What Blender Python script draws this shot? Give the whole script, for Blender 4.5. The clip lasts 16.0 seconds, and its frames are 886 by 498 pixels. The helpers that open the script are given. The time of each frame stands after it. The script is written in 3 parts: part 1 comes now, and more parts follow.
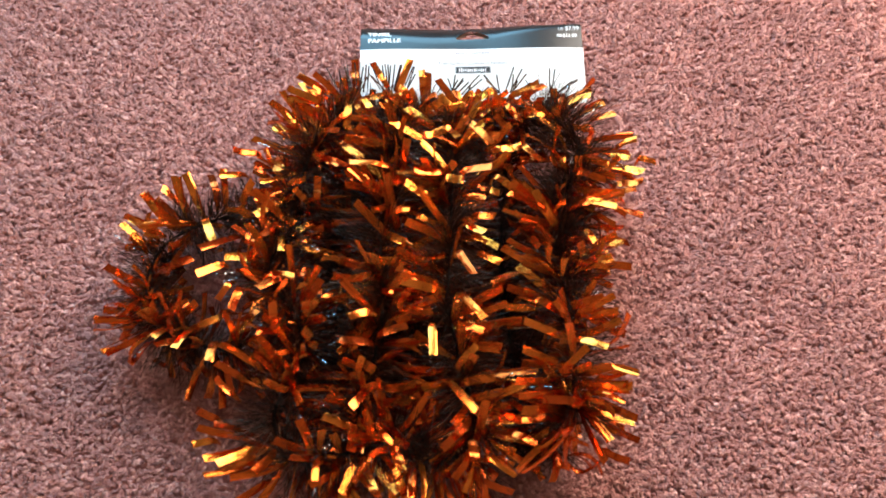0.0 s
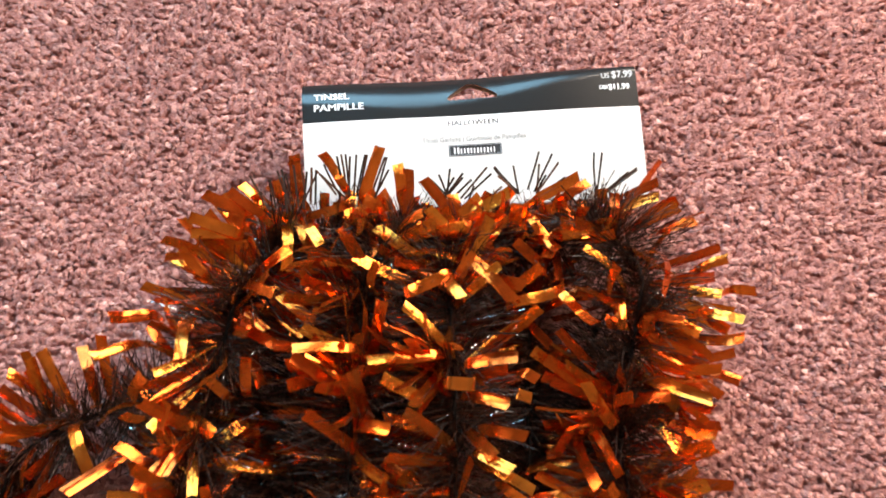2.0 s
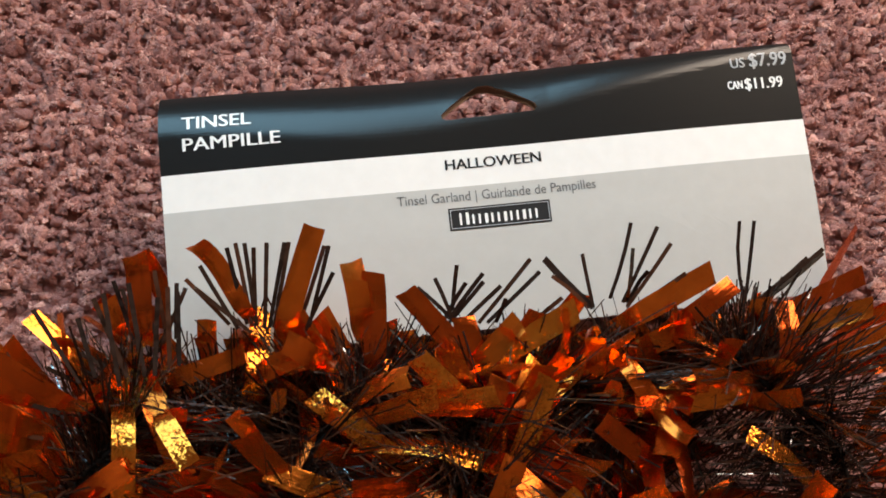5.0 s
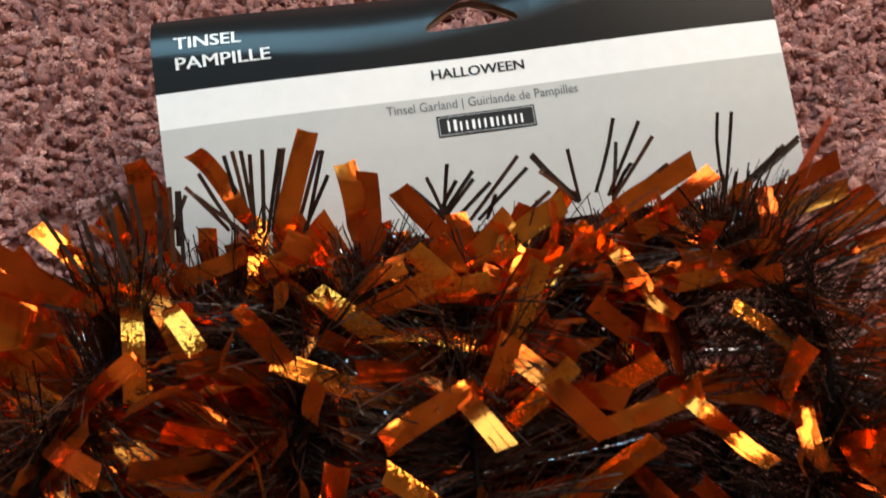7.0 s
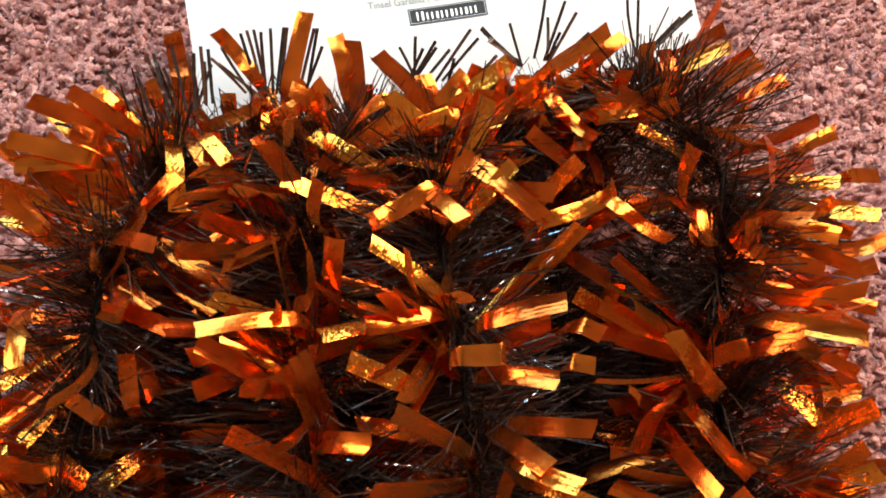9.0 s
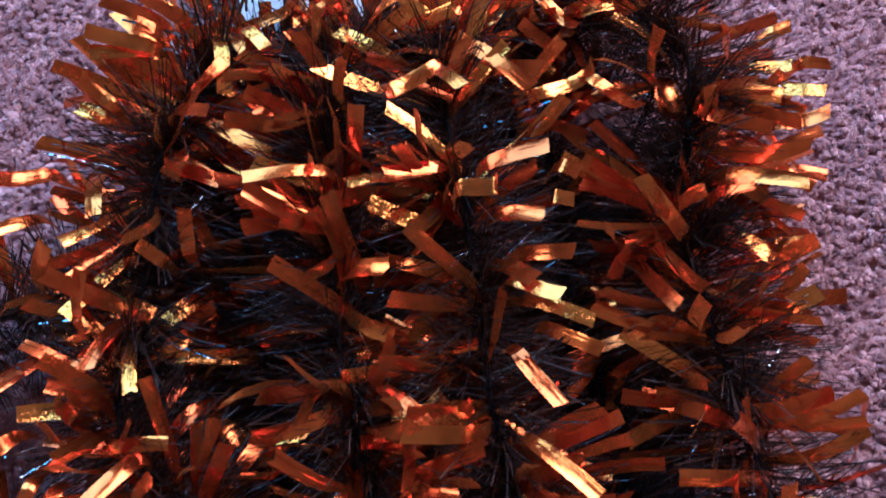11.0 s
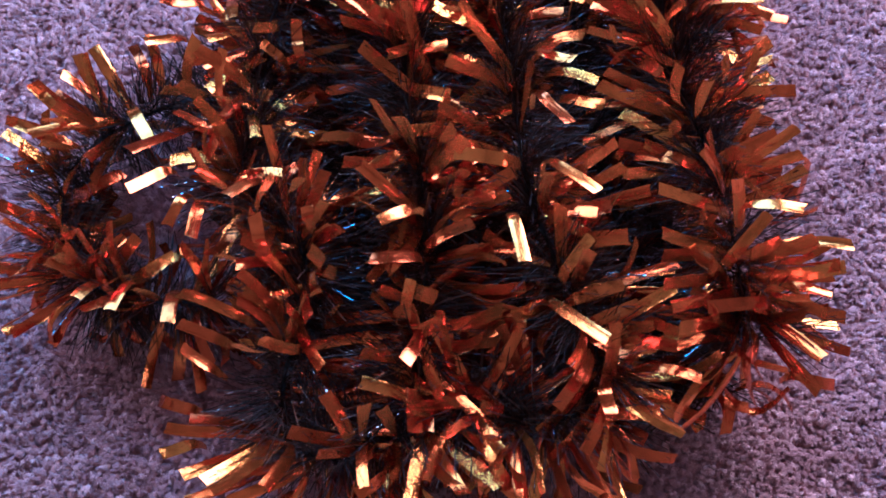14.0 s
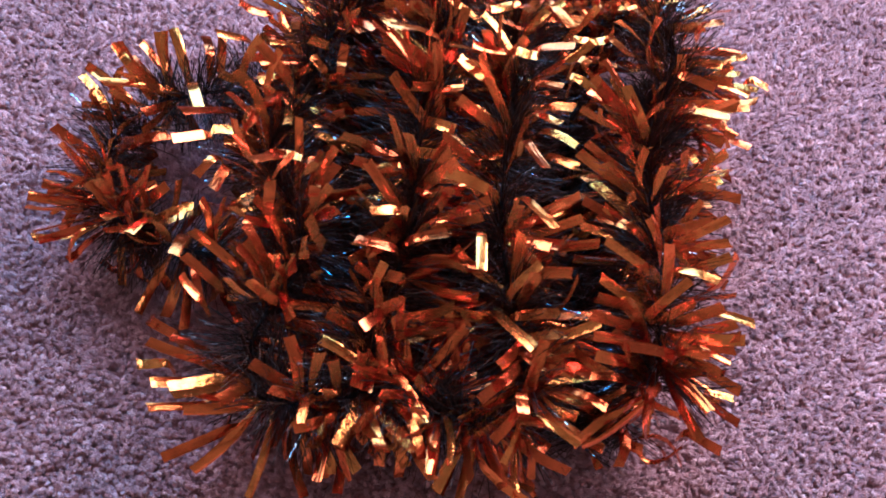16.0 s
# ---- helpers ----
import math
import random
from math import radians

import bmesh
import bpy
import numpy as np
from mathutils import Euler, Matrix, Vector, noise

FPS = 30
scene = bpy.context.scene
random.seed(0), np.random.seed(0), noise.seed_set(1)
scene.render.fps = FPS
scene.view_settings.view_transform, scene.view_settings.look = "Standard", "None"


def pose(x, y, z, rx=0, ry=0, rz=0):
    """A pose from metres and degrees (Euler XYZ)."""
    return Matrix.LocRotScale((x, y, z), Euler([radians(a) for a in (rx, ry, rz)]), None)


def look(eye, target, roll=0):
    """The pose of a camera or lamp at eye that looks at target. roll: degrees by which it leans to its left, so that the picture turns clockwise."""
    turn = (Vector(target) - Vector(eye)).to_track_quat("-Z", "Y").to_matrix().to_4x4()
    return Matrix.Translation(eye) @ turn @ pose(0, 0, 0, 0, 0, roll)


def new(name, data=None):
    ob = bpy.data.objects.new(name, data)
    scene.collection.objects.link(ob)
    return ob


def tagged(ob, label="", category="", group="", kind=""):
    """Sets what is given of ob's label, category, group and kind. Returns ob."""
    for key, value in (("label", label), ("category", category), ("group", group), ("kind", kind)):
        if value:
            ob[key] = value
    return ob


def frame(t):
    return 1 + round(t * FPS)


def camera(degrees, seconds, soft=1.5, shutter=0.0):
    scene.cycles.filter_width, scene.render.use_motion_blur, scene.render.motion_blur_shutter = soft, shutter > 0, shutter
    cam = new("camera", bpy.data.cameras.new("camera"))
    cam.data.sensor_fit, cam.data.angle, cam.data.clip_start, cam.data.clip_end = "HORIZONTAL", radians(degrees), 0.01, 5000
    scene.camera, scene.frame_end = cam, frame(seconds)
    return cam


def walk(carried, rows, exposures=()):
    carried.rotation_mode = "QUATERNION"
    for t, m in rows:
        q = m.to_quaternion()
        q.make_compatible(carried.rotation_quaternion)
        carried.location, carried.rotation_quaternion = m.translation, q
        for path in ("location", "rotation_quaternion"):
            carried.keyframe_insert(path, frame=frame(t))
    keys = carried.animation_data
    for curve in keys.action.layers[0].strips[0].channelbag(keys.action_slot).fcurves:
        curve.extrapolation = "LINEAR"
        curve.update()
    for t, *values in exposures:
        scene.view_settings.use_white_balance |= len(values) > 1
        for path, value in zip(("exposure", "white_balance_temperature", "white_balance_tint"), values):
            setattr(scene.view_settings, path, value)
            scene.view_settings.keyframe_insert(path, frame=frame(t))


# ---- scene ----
cam = camera(48.3, 16.0, soft=1.75, shutter=0.3)
PATH = [
    (0, (0.041, 0.012, 0.656), (0.004, 0.708, -1.219), 0.3),
    (0.5, (0.033, 0.057, 0.627), (0.023, 0.722, -1.259), 1.6),
    (1, (0.037, 0.108, 0.59), (0.031, 0.727, -1.312), 1.3),
    (1.5, (0.031, 0.17, 0.534), (0.031, 0.722, -1.388), 1.6),
    (2, (0.022, 0.239, 0.482), (0.046, 0.654, -1.474), 4.2),
    (2.5, (0.017, 0.279, 0.411), (0.04, 0.663, -1.552), 4.1),
    (3, (0.008, 0.307, 0.353), (0.06, 0.69, -1.609), 7.8),
    (3.5, (0.014, 0.323, 0.319), (0.091, 0.699, -1.644), 10.8),
    (4, (0.016, 0.337, 0.29), (0.103, 0.658, -1.682), 14.2),
    (6.5, (0.011, 0.335, 0.264), (0.155, 0.647, -1.706), 21.7),
    (7, (0.012, 0.314, 0.274), (0.148, 0.616, -1.699), 20.4),
    (7.5, (0.013, 0.3, 0.291), (0.171, 0.59, -1.682), 24.2),
    (8, (0.01, 0.285, 0.3), (0.178, 0.6, -1.668), 23.5),
    (8.5, (0.01, 0.267, 0.312), (0.172, 0.615, -1.651), 20.0),
    (9, (0.011, 0.248, 0.326), (0.156, 0.635, -1.631), 15.0),
    (11.5, (0.009, 0.16, 0.373), (0.077, 0.592, -1.579), 2.6),
    (12, (0.005, 0.123, 0.383), (0.049, 0.686, -1.536), -1.1),
    (12.5, (0.006, 0.117, 0.4), (0.045, 0.623, -1.535), -1.9),
    (13, (0.003, 0.094, 0.413), (0.029, 0.626, -1.515), -3.1),
    (13.5, (0.001, 0.072, 0.425), (0.011, 0.641, -1.492), -4.3),
    (14, (-0.003, 0.055, 0.434), (0.005, 0.651, -1.475), -3.9),
    (14.5, (-0.003, 0.04, 0.438), (0.006, 0.669, -1.46), -2.4),
    (15, (0.001, 0.025, 0.449), (0.001, 0.699, -1.434), 0.0),
    (15.5, (0.006, 0.0, 0.467), (0.008, 0.766, -1.381), 5.2),
    (16, (0.01, -0.018, 0.479), (0.01, 0.82, -1.338), 9.3),
]
EXPOSURES = [
    (0, 1.1, 6350, 10),
    (1.5, 1.2, 6500, 11),
    (2.2, 1.05, 6950, 15),
    (3, 0.35, 7400, 20),
    (4.2, 0.05, 7200, 16),
    (7.2, 0.0, 7000, 12),
    (8.0, 0.4, 6900, 14),
    (9, 1.0, 7000, 14),
    (11.3, 0.52, 3900, 18),
    (12.6, 0.56, 3530, 18),
    (13.2, 0.75, 3650, 17),
    (14.5, 0.98, 3900, 17),
    (16, 1.22, 4150, 12),
]
walk(cam, [(t, look(eye, target, roll)) for t, eye, target, roll in PATH], EXPOSURES)

# ---------------------------------------------------------------- light
ROOM = (-1.9, 2.1, -1.7, 1.1, 2.4)          # x0, x1, y0, y1, height
WIN = (-0.65, 0.15, 0.3, 1.3)               # x0, x1, z0, z1 in the north wall

world = bpy.data.worlds.new("sky")
scene.world = world
world.use_nodes = True
wn = world.node_tree.nodes
sky = wn.new("ShaderNodeTexSky")
sky.sky_type, sky.sun_disc = "NISHITA", False
sky.sun_elevation, sky.sun_rotation = radians(40), radians(200)
world.node_tree.links.new(sky.outputs[0], wn["Background"].inputs[0])
wn["Background"].inputs[1].default_value = 0.12

sun = new("sun", bpy.data.lights.new("sun", "SUN"))
sun.data.energy, sun.data.angle, sun.data.color = 2.5, radians(0.53), (1.0, 0.95, 0.88)
sun.matrix_world = look((0, -3, 6), (0, 2.0, 0))

daylight = new("window_daylight", bpy.data.lights.new("window_daylight", "AREA"))
daylight.data.shape, daylight.data.size, daylight.data.size_y = "RECTANGLE", WIN[1] - WIN[0] - 0.1, WIN[3] - WIN[2] - 0.1
daylight.data.energy, daylight.data.color = 14.0, (0.34, 0.73, 1.0)
daylight.matrix_world = look(((WIN[0] + WIN[1]) / 2, ROOM[3] - 0.005, (WIN[2] + WIN[3]) / 2), ((WIN[0] + WIN[1]) / 2, 0, (WIN[2] + WIN[3]) / 2))


# two warm area lamps added as fill, in side windows that are not seen
WIN2 = (0.3, 1.3, 0.25, 1.3)                 # x0, x1, z0, z1, east of the first
WIN3 = (-1.7, -0.8, 0.25, 1.3)               # and west of it
for w, power in ((WIN2, 32.0), (WIN3, 18.0)):
    glow = new("side_warm_fill", bpy.data.lights.new("side_warm_fill", "AREA"))
    glow.data.shape, glow.data.size, glow.data.size_y = "RECTANGLE", w[1] - w[0] - 0.1, w[3] - w[2] - 0.1
    glow.data.energy, glow.data.color = power, (1.0, 0.86, 0.73)
    middle = ((w[0] + w[1]) / 2, ROOM[3] - 0.005, (w[2] + w[3]) / 2)
    glow.matrix_world = look(middle, (middle[0], 0, middle[2]))


# ---------------------------------------------------------------- materials
def material(name, color=(0.5, 0.5, 0.5), rough=0.5, metal=0.0, spec=0.5):
    m = bpy.data.materials.new(name)
    m.use_nodes = True
    b = m.node_tree.nodes["Principled BSDF"]
    b.inputs["Base Color"].default_value = (*color, 1)
    b.inputs["Roughness"].default_value = rough
    b.inputs["Metallic"].default_value = metal
    b.inputs["Specular IOR Level"].default_value = spec
    return m, m.node_tree.nodes, m.node_tree.links, b


def node(nodes, kind, **values):
    n = nodes.new(kind)
    for key, value in values.items():
        n.inputs[key.replace("_", " ")].default_value = value
    return n


def ramp(nodes, links, source, stops):
    r = nodes.new("ShaderNodeValToRGB")
    while len(r.color_ramp.elements) < len(stops):
        r.color_ramp.elements.new(0.5)
    for e, (p, c) in zip(r.color_ramp.elements, stops):
        e.position, e.color = p, (*c, 1)
    links.new(source, r.inputs[0])
    return r.outputs[0]


def mixed(nodes, links, fac, a, b, blend="MIX"):
    x = nodes.new("ShaderNodeMix")
    x.data_type, x.blend_type = "RGBA", blend
    for value, key in ((fac, 0), (a, 6), (b, 7)):
        if isinstance(value, (int, float)):
            x.inputs[key].default_value = value
        elif isinstance(value, tuple):
            x.inputs[key].default_value = (*value, 1)
        else:
            links.new(value, x.inputs[key])
    return x.outputs[2]


def carpet_material(name, tufted):
    m, nodes, links, b = material(name, rough=0.95, spec=0.12)
    geo = nodes.new("ShaderNodeNewGeometry")
    broad = node(nodes, "ShaderNodeTexNoise", Scale=9.0, Detail=3.0)
    links.new(geo.outputs["Position"], broad.inputs["Vector"])
    fine = node(nodes, "ShaderNodeTexNoise", Scale=1300.0, Detail=3.0)
    links.new(geo.outputs["Position"], fine.inputs["Vector"])
    patch = node(nodes, "ShaderNodeTexNoise", Scale=120.0, Detail=2.0)
    links.new(geo.outputs["Position"], patch.inputs["Vector"])
    pick = geo.outputs["Random Per Island"] if tufted else patch.outputs[0]
    tone = ramp(nodes, links, pick, [(0.0, (0.28, 0.118, 0.106)), (0.35, (0.44, 0.2, 0.178)), (0.75, (0.58, 0.283, 0.247)), (1.0, (0.8, 0.44, 0.375))])
    tone = mixed(nodes, links, 0.4, tone, ramp(nodes, links, broad.outputs[0], [(0.3, (0.75, 0.75, 0.78)), (0.7, (1.1, 1.07, 1.05))]), "MULTIPLY")
    tone = mixed(nodes, links, 0.8, tone, ramp(nodes, links, fine.outputs[0], [(0.3, (0.62, 0.58, 0.57)), (0.7, (1.22, 1.22, 1.22))]), "MULTIPLY")
    if not tufted:
        tone = mixed(nodes, links, 1.0, tone, (0.85, 0.8, 0.8), "MULTIPLY")
    links.new(tone, b.inputs["Base Color"])
    b.inputs["Sheen Weight"].default_value = 0.3
    b.inputs["Sheen Tint"].default_value = (1.0, 0.72, 0.66, 1)
    b.inputs["Sheen Roughness"].default_value = 0.5
    bump = node(nodes, "ShaderNodeBump", Strength=0.8, Distance=0.0006 if tufted else 0.004)
    links.new(fine.outputs[0] if tufted else patch.outputs[0], bump.inputs["Height"])
    links.new(bump.outputs[0], b.inputs["Normal"])
    return m


def foil_material(name, single):
    """Copper-orange metallised film; part of the strips is holographic, with a glittering grain."""
    m, nodes, links, b = material(name, rough=0.2, metal=FOIL_METAL, spec=0.6)
    geo = nodes.new("ShaderNodeNewGeometry")
    if single:
        pick = nodes.new("ShaderNodeObjectInfo").outputs["Random"]
    else:
        pick = geo.outputs["Random Per Island"]
    tone = ramp(nodes, links, pick, FOIL_TONES)
    # noise that paints uneven dark reflections into the film's colour, and varies its roughness
    mottle = node(nodes, "ShaderNodeTexNoise", Scale=140.0, Detail=3.0)
    links.new(geo.outputs["Position"], mottle.inputs["Vector"])
    tone = mixed(nodes, links, 0.5, tone, ramp(nodes, links, mottle.outputs[0], [(0.35, (0.45, 0.4, 0.4)), (0.65, (1.1, 1.1, 1.1))]), "MULTIPLY")
    links.new(tone, b.inputs["Base Color"])
    rough = nodes.new("ShaderNodeMapRange")
    rough.inputs["To Min"].default_value, rough.inputs["To Max"].default_value = 0.07, 0.27
    links.new(mottle.outputs[0], rough.inputs["Value"])
    links.new(rough.outputs[0], b.inputs["Roughness"])
    b.inputs["Coat Weight"].default_value, b.inputs["Coat Roughness"].default_value = 0.03, 0.1
    # glitter: small facets, each with a lean of its own
    cell = node(nodes, "ShaderNodeTexVoronoi", Scale=2600.0)
    links.new(geo.outputs["Position"], cell.inputs["Vector"])
    shift = nodes.new("ShaderNodeVectorMath")
    shift.operation = "SUBTRACT"
    links.new(cell.outputs["Color"], shift.inputs[0])
    shift.inputs[1].default_value = (0.5, 0.5, 0.5)
    amount = ramp(nodes, links, pick, [(0.0, (0.03, 0.03, 0.03)), (0.7, (0.06, 0.06, 0.06)), (0.73, (0.25, 0.25, 0.25)), (0.86, (0.38, 0.38, 0.38)), (0.89, (0.05, 0.05, 0.05))])
    lean = nodes.new("ShaderNodeVectorMath")
    lean.operation = "MULTIPLY"
    links.new(shift.outputs[0], lean.inputs[0])
    links.new(amount, lean.inputs[1])
    # the film is drawn along its length and kinked here and there across it
    lay = nodes.new("ShaderNodeUVMap")
    lay.uv_map = "length"
    offset = nodes.new("ShaderNodeMath")
    offset.operation, offset.inputs[1].default_value = "MULTIPLY", 61.0
    links.new(pick, offset.inputs[0])
    relief = []
    for scale in ((1.3, 2.6, 1.0), (5.0, 0.8, 1.0)):
        place = node(nodes, "ShaderNodeMapping", Scale=scale)
        links.new(lay.outputs[0], place.inputs["Vector"])
        streak = node(nodes, "ShaderNodeTexNoise", Scale=1.0, Detail=2.0)
        streak.noise_dimensions = "4D"
        links.new(place.outputs[0], streak.inputs["Vector"])
        links.new(offset.outputs[0], streak.inputs["W"])
        relief.append(streak.outputs[0])
    creased = node(nodes, "ShaderNodeBump", Strength=0.3, Distance=0.0012)
    links.new(mixed(nodes, links, 0.5, *relief), creased.inputs["Height"])
    crumple = node(nodes, "ShaderNodeBump", Strength=0.1, Distance=0.0012)
    links.new(mottle.outputs[0], crumple.inputs["Height"])
    links.new(creased.outputs[0], crumple.inputs["Normal"])
    total = nodes.new("ShaderNodeVectorMath")
    total.operation = "ADD"
    links.new(crumple.outputs[0], total.inputs[0])
    links.new(lean.outputs[0], total.inputs[1])
    norm = nodes.new("ShaderNodeVectorMath")
    norm.operation = "NORMALIZE"
    links.new(total.outputs[0], norm.inputs[0])
    links.new(norm.outputs[0], b.inputs["Normal"])
    # the film lets some light through, deep orange
    thin = nodes.new("ShaderNodeBsdfTranslucent")
    thin.inputs["Color"].default_value = (0.75, 0.14, 0.018, 1)
    both = nodes.new("ShaderNodeMixShader")
    both.inputs[0].default_value = 0.14
    links.new(b.outputs[0], both.inputs[1])
    links.new(thin.outputs[0], both.inputs[2])
    links.new(both.outputs[0], nodes["Material Output"].inputs["Surface"])
    return m


FOIL_METAL = 0.96
FOIL_TONES = [(0.0, (0.5, 0.074, 0.014)), (0.3, (0.76, 0.138, 0.02)), (0.6, (0.87, 0.205, 0.028)), (0.85, (0.92, 0.325, 0.045)), (1.0, (0.64, 0.092, 0.016))]

carpet = carpet_material("carpet_tufts", True)
carpet_flat = carpet_material("carpet_backing", False)
foil_one = foil_material("orange_foil", True)
foil_many = foil_material("orange_foil_many", False)

strand_black, nodes, links, b = material("black_film", (0.02, 0.012, 0.01), 0.16, 0.0, 0.12)
geo = nodes.new("ShaderNodeNewGeometry")
links.new(ramp(nodes, links, geo.outputs["Random Per Island"], [(0.0, (0.02, 0.013, 0.011)), (0.6, (0.034, 0.018, 0.013)), (0.95, (0.075, 0.026, 0.013)), (0.955, (0.3, 0.3, 0.3))]), b.inputs["Base Color"])
links.new(ramp(nodes, links, geo.outputs["Random Per Island"], [(0.95, (0, 0, 0)), (0.955, (1, 1, 1))]), b.inputs["Metallic"])
crimp = node(nodes, "ShaderNodeTexNoise", Scale=330.0, Detail=1.0)
links.new(geo.outputs["Position"], crimp.inputs["Vector"])
crimped = node(nodes, "ShaderNodeBump", Strength=0.7, Distance=0.0014)
links.new(crimp.outputs[0], crimped.inputs["Height"])
links.new(crimped.outputs[0], b.inputs["Normal"])
wire_black, nodes, links, b = material("core_wire", (0.012, 0.009, 0.008), 0.7, 0.0, 0.1)


def paper(name, color, rough, coat, spec=0.5, gloss=0.2):
    m, nodes, links, b = material(name, color, rough, 0.0, spec)
    grain = node(nodes, "ShaderNodeTexNoise", Scale=260.0, Detail=4.0)
    geo = nodes.new("ShaderNodeNewGeometry")
    links.new(geo.outputs["Position"], grain.inputs["Vector"])
    links.new(mixed(nodes, links, 0.12, color, ramp(nodes, links, grain.outputs[0], [(0.3, (0.7, 0.7, 0.7)), (0.7, (1.1, 1.1, 1.1))]), "MULTIPLY"), b.inputs["Base Color"])
    b.inputs["Coat Weight"].default_value, b.inputs["Coat Roughness"].default_value = coat, gloss
    bump = node(nodes, "ShaderNodeBump", Strength=0.12, Distance=0.0004)
    links.new(grain.outputs[0], bump.inputs["Height"])
    links.new(bump.outputs[0], b.inputs["Normal"])
    return m


print_black = paper("black_printed_card", (0.008, 0.008, 0.008), 0.45, 0.75, 0.05, 0.22)
print_white = paper("white_printed_card", (0.82, 0.8, 0.78), 0.45, 0.15)
print_grey = paper("grey_printed_card", (0.5, 0.49, 0.47), 0.45, 0.15)
print_text = paper("white_ink", (0.85, 0.85, 0.84), 0.4, 0.1)
print_grey_text = paper("pale_grey_ink", (0.4, 0.42, 0.44), 0.4, 0.1)
print_dark = paper("dark_ink", (0.016, 0.016, 0.017), 0.45, 0.05, 0.25)
print_mid = paper("grey_ink", (0.12, 0.12, 0.12), 0.5, 0.1)
board = paper("brown_board", (0.34, 0.22, 0.15), 0.8, 0.0)


def plaster(name, color):
    m, nodes, links, b = material(name, color, 0.85, 0.0, 0.3)
    geo = nodes.new("ShaderNodeNewGeometry")
    n = node(nodes, "ShaderNodeTexNoise", Scale=3.0, Detail=5.0)
    links.new(geo.outputs["Position"], n.inputs["Vector"])
    links.new(mixed(nodes, links, 0.2, color, ramp(nodes, links, n.outputs[0], [(0.3, (0.8, 0.8, 0.8)), (0.7, (1.05, 1.05, 1.05))]), "MULTIPLY"), b.inputs["Base Color"])
    bump = node(nodes, "ShaderNodeBump", Strength=0.1, Distance=0.002)
    links.new(n.outputs[0], bump.inputs["Height"])
    links.new(bump.outputs[0], b.inputs["Normal"])
    return m


wall_paint = plaster("wall_paint", (0.24, 0.19, 0.15))
ceiling_paint = plaster("ceiling_paint", (0.3, 0.26, 0.22))
frame_paint = plaster("white_frame_paint", (0.75, 0.74, 0.72))
glass, nodes, links, b = material("window_glass", (1, 1, 1), 0.0)
b.inputs["Transmission Weight"].default_value = 1.0
b.inputs["IOR"].default_value = 1.45


# ---------------------------------------------------------------- mesh helpers
def mesh_of(name, verts, faces, mats, smooth=False, index=None, uvs=None):
    me = bpy.data.meshes.new(name)
    me.from_pydata([tuple(v) for v in verts], [], [tuple(f) for f in faces])
    if uvs is not None:
        layer = me.uv_layers.new(name="length")
        layer.data.foreach_set("uv", np.array(uvs)[np.array(faces).reshape(-1)].reshape(-1))
    for m in mats:
        me.materials.append(m)
    if index is not None:
        me.polygons.foreach_set("material_index", index)
    if smooth:
        me.polygons.foreach_set("use_smooth", [True] * len(me.polygons))
    me.update()
    return me


def part(name, bm, mat, parent, label=""):
    me = bpy.data.meshes.new(name)
    bm.to_mesh(me)
    bm.free()
    for m in mat if isinstance(mat, (list, tuple)) else [mat]:
        me.materials.append(m)
    ob = new(name, me)
    ob.parent = parent
    return tagged(ob, label)


def box_bm(x0, y0, z0, x1, y1, z1, bevel=0.0):
    bm = bmesh.new()
    bmesh.ops.create_cube(bm, size=1.0)
    bmesh.ops.transform(bm, matrix=Matrix.LocRotScale(((x0 + x1) / 2, (y0 + y1) / 2, (z0 + z1) / 2), None, (x1 - x0, y1 - y0, z1 - z0)), verts=bm.verts)
    if bevel:
        bmesh.ops.bevel(bm, geom=bm.edges[:], offset=bevel, segments=2, affect="EDGES", profile=0.5)
    return bm


def structure(name, bm, mat, label, category):
    ob = part(name, bm, mat, None)
    return tagged(ob, label, category, kind="structure")


# ---------------------------------------------------------------- room
X0, X1, Y0, Y1, TOP = ROOM
TH = 0.15
structure("wall_south", box_bm(X0 - TH, Y0 - TH, -0.02, X1 + TH, Y0, TOP), wall_paint, "plain warm beige painted wall behind the camera", "wall")
structure("wall_west", box_bm(X0 - TH, Y0, -0.02, X0, Y1, TOP), wall_paint, "plain warm beige painted side wall", "wall")
structure("ceiling", box_bm(X0 - TH, Y0 - TH, TOP, X1 + TH, Y1 + TH, TOP + 0.1), ceiling_paint, "plain off-white painted ceiling", "ceiling")


def joined_boxes(boxes):
    whole = bmesh.new()
    for a in boxes:
        piece = box_bm(*a)
        tmp = bpy.data.meshes.new("tmp")
        piece.to_mesh(tmp)
        piece.free()
        whole.from_mesh(tmp)
        bpy.data.meshes.remove(tmp)
    return whole


north = [(x0, Y1, z0, x1, Y1 + TH, z1) for x0, z0, x1, z1 in ((X0 - TH, -0.02, WIN3[0], TOP), (WIN3[1], -0.02, WIN[0], TOP), (WIN[1], -0.02, WIN2[0], TOP), (WIN2[1], -0.02, X1 + TH, TOP), *((w[0], -0.02, w[1], w[2]) for w in (WIN, WIN2, WIN3)), *((w[0], w[3], w[1], TOP) for w in (WIN, WIN2, WIN3)))]
structure("wall_north", joined_boxes(north), wall_paint, "warm beige painted wall with three window openings, two added for fill light", "wall")
structure("wall_east", box_bm(X1, Y0, -0.02, X1 + TH, Y1, TOP), wall_paint, "plain warm beige painted side wall", "wall")
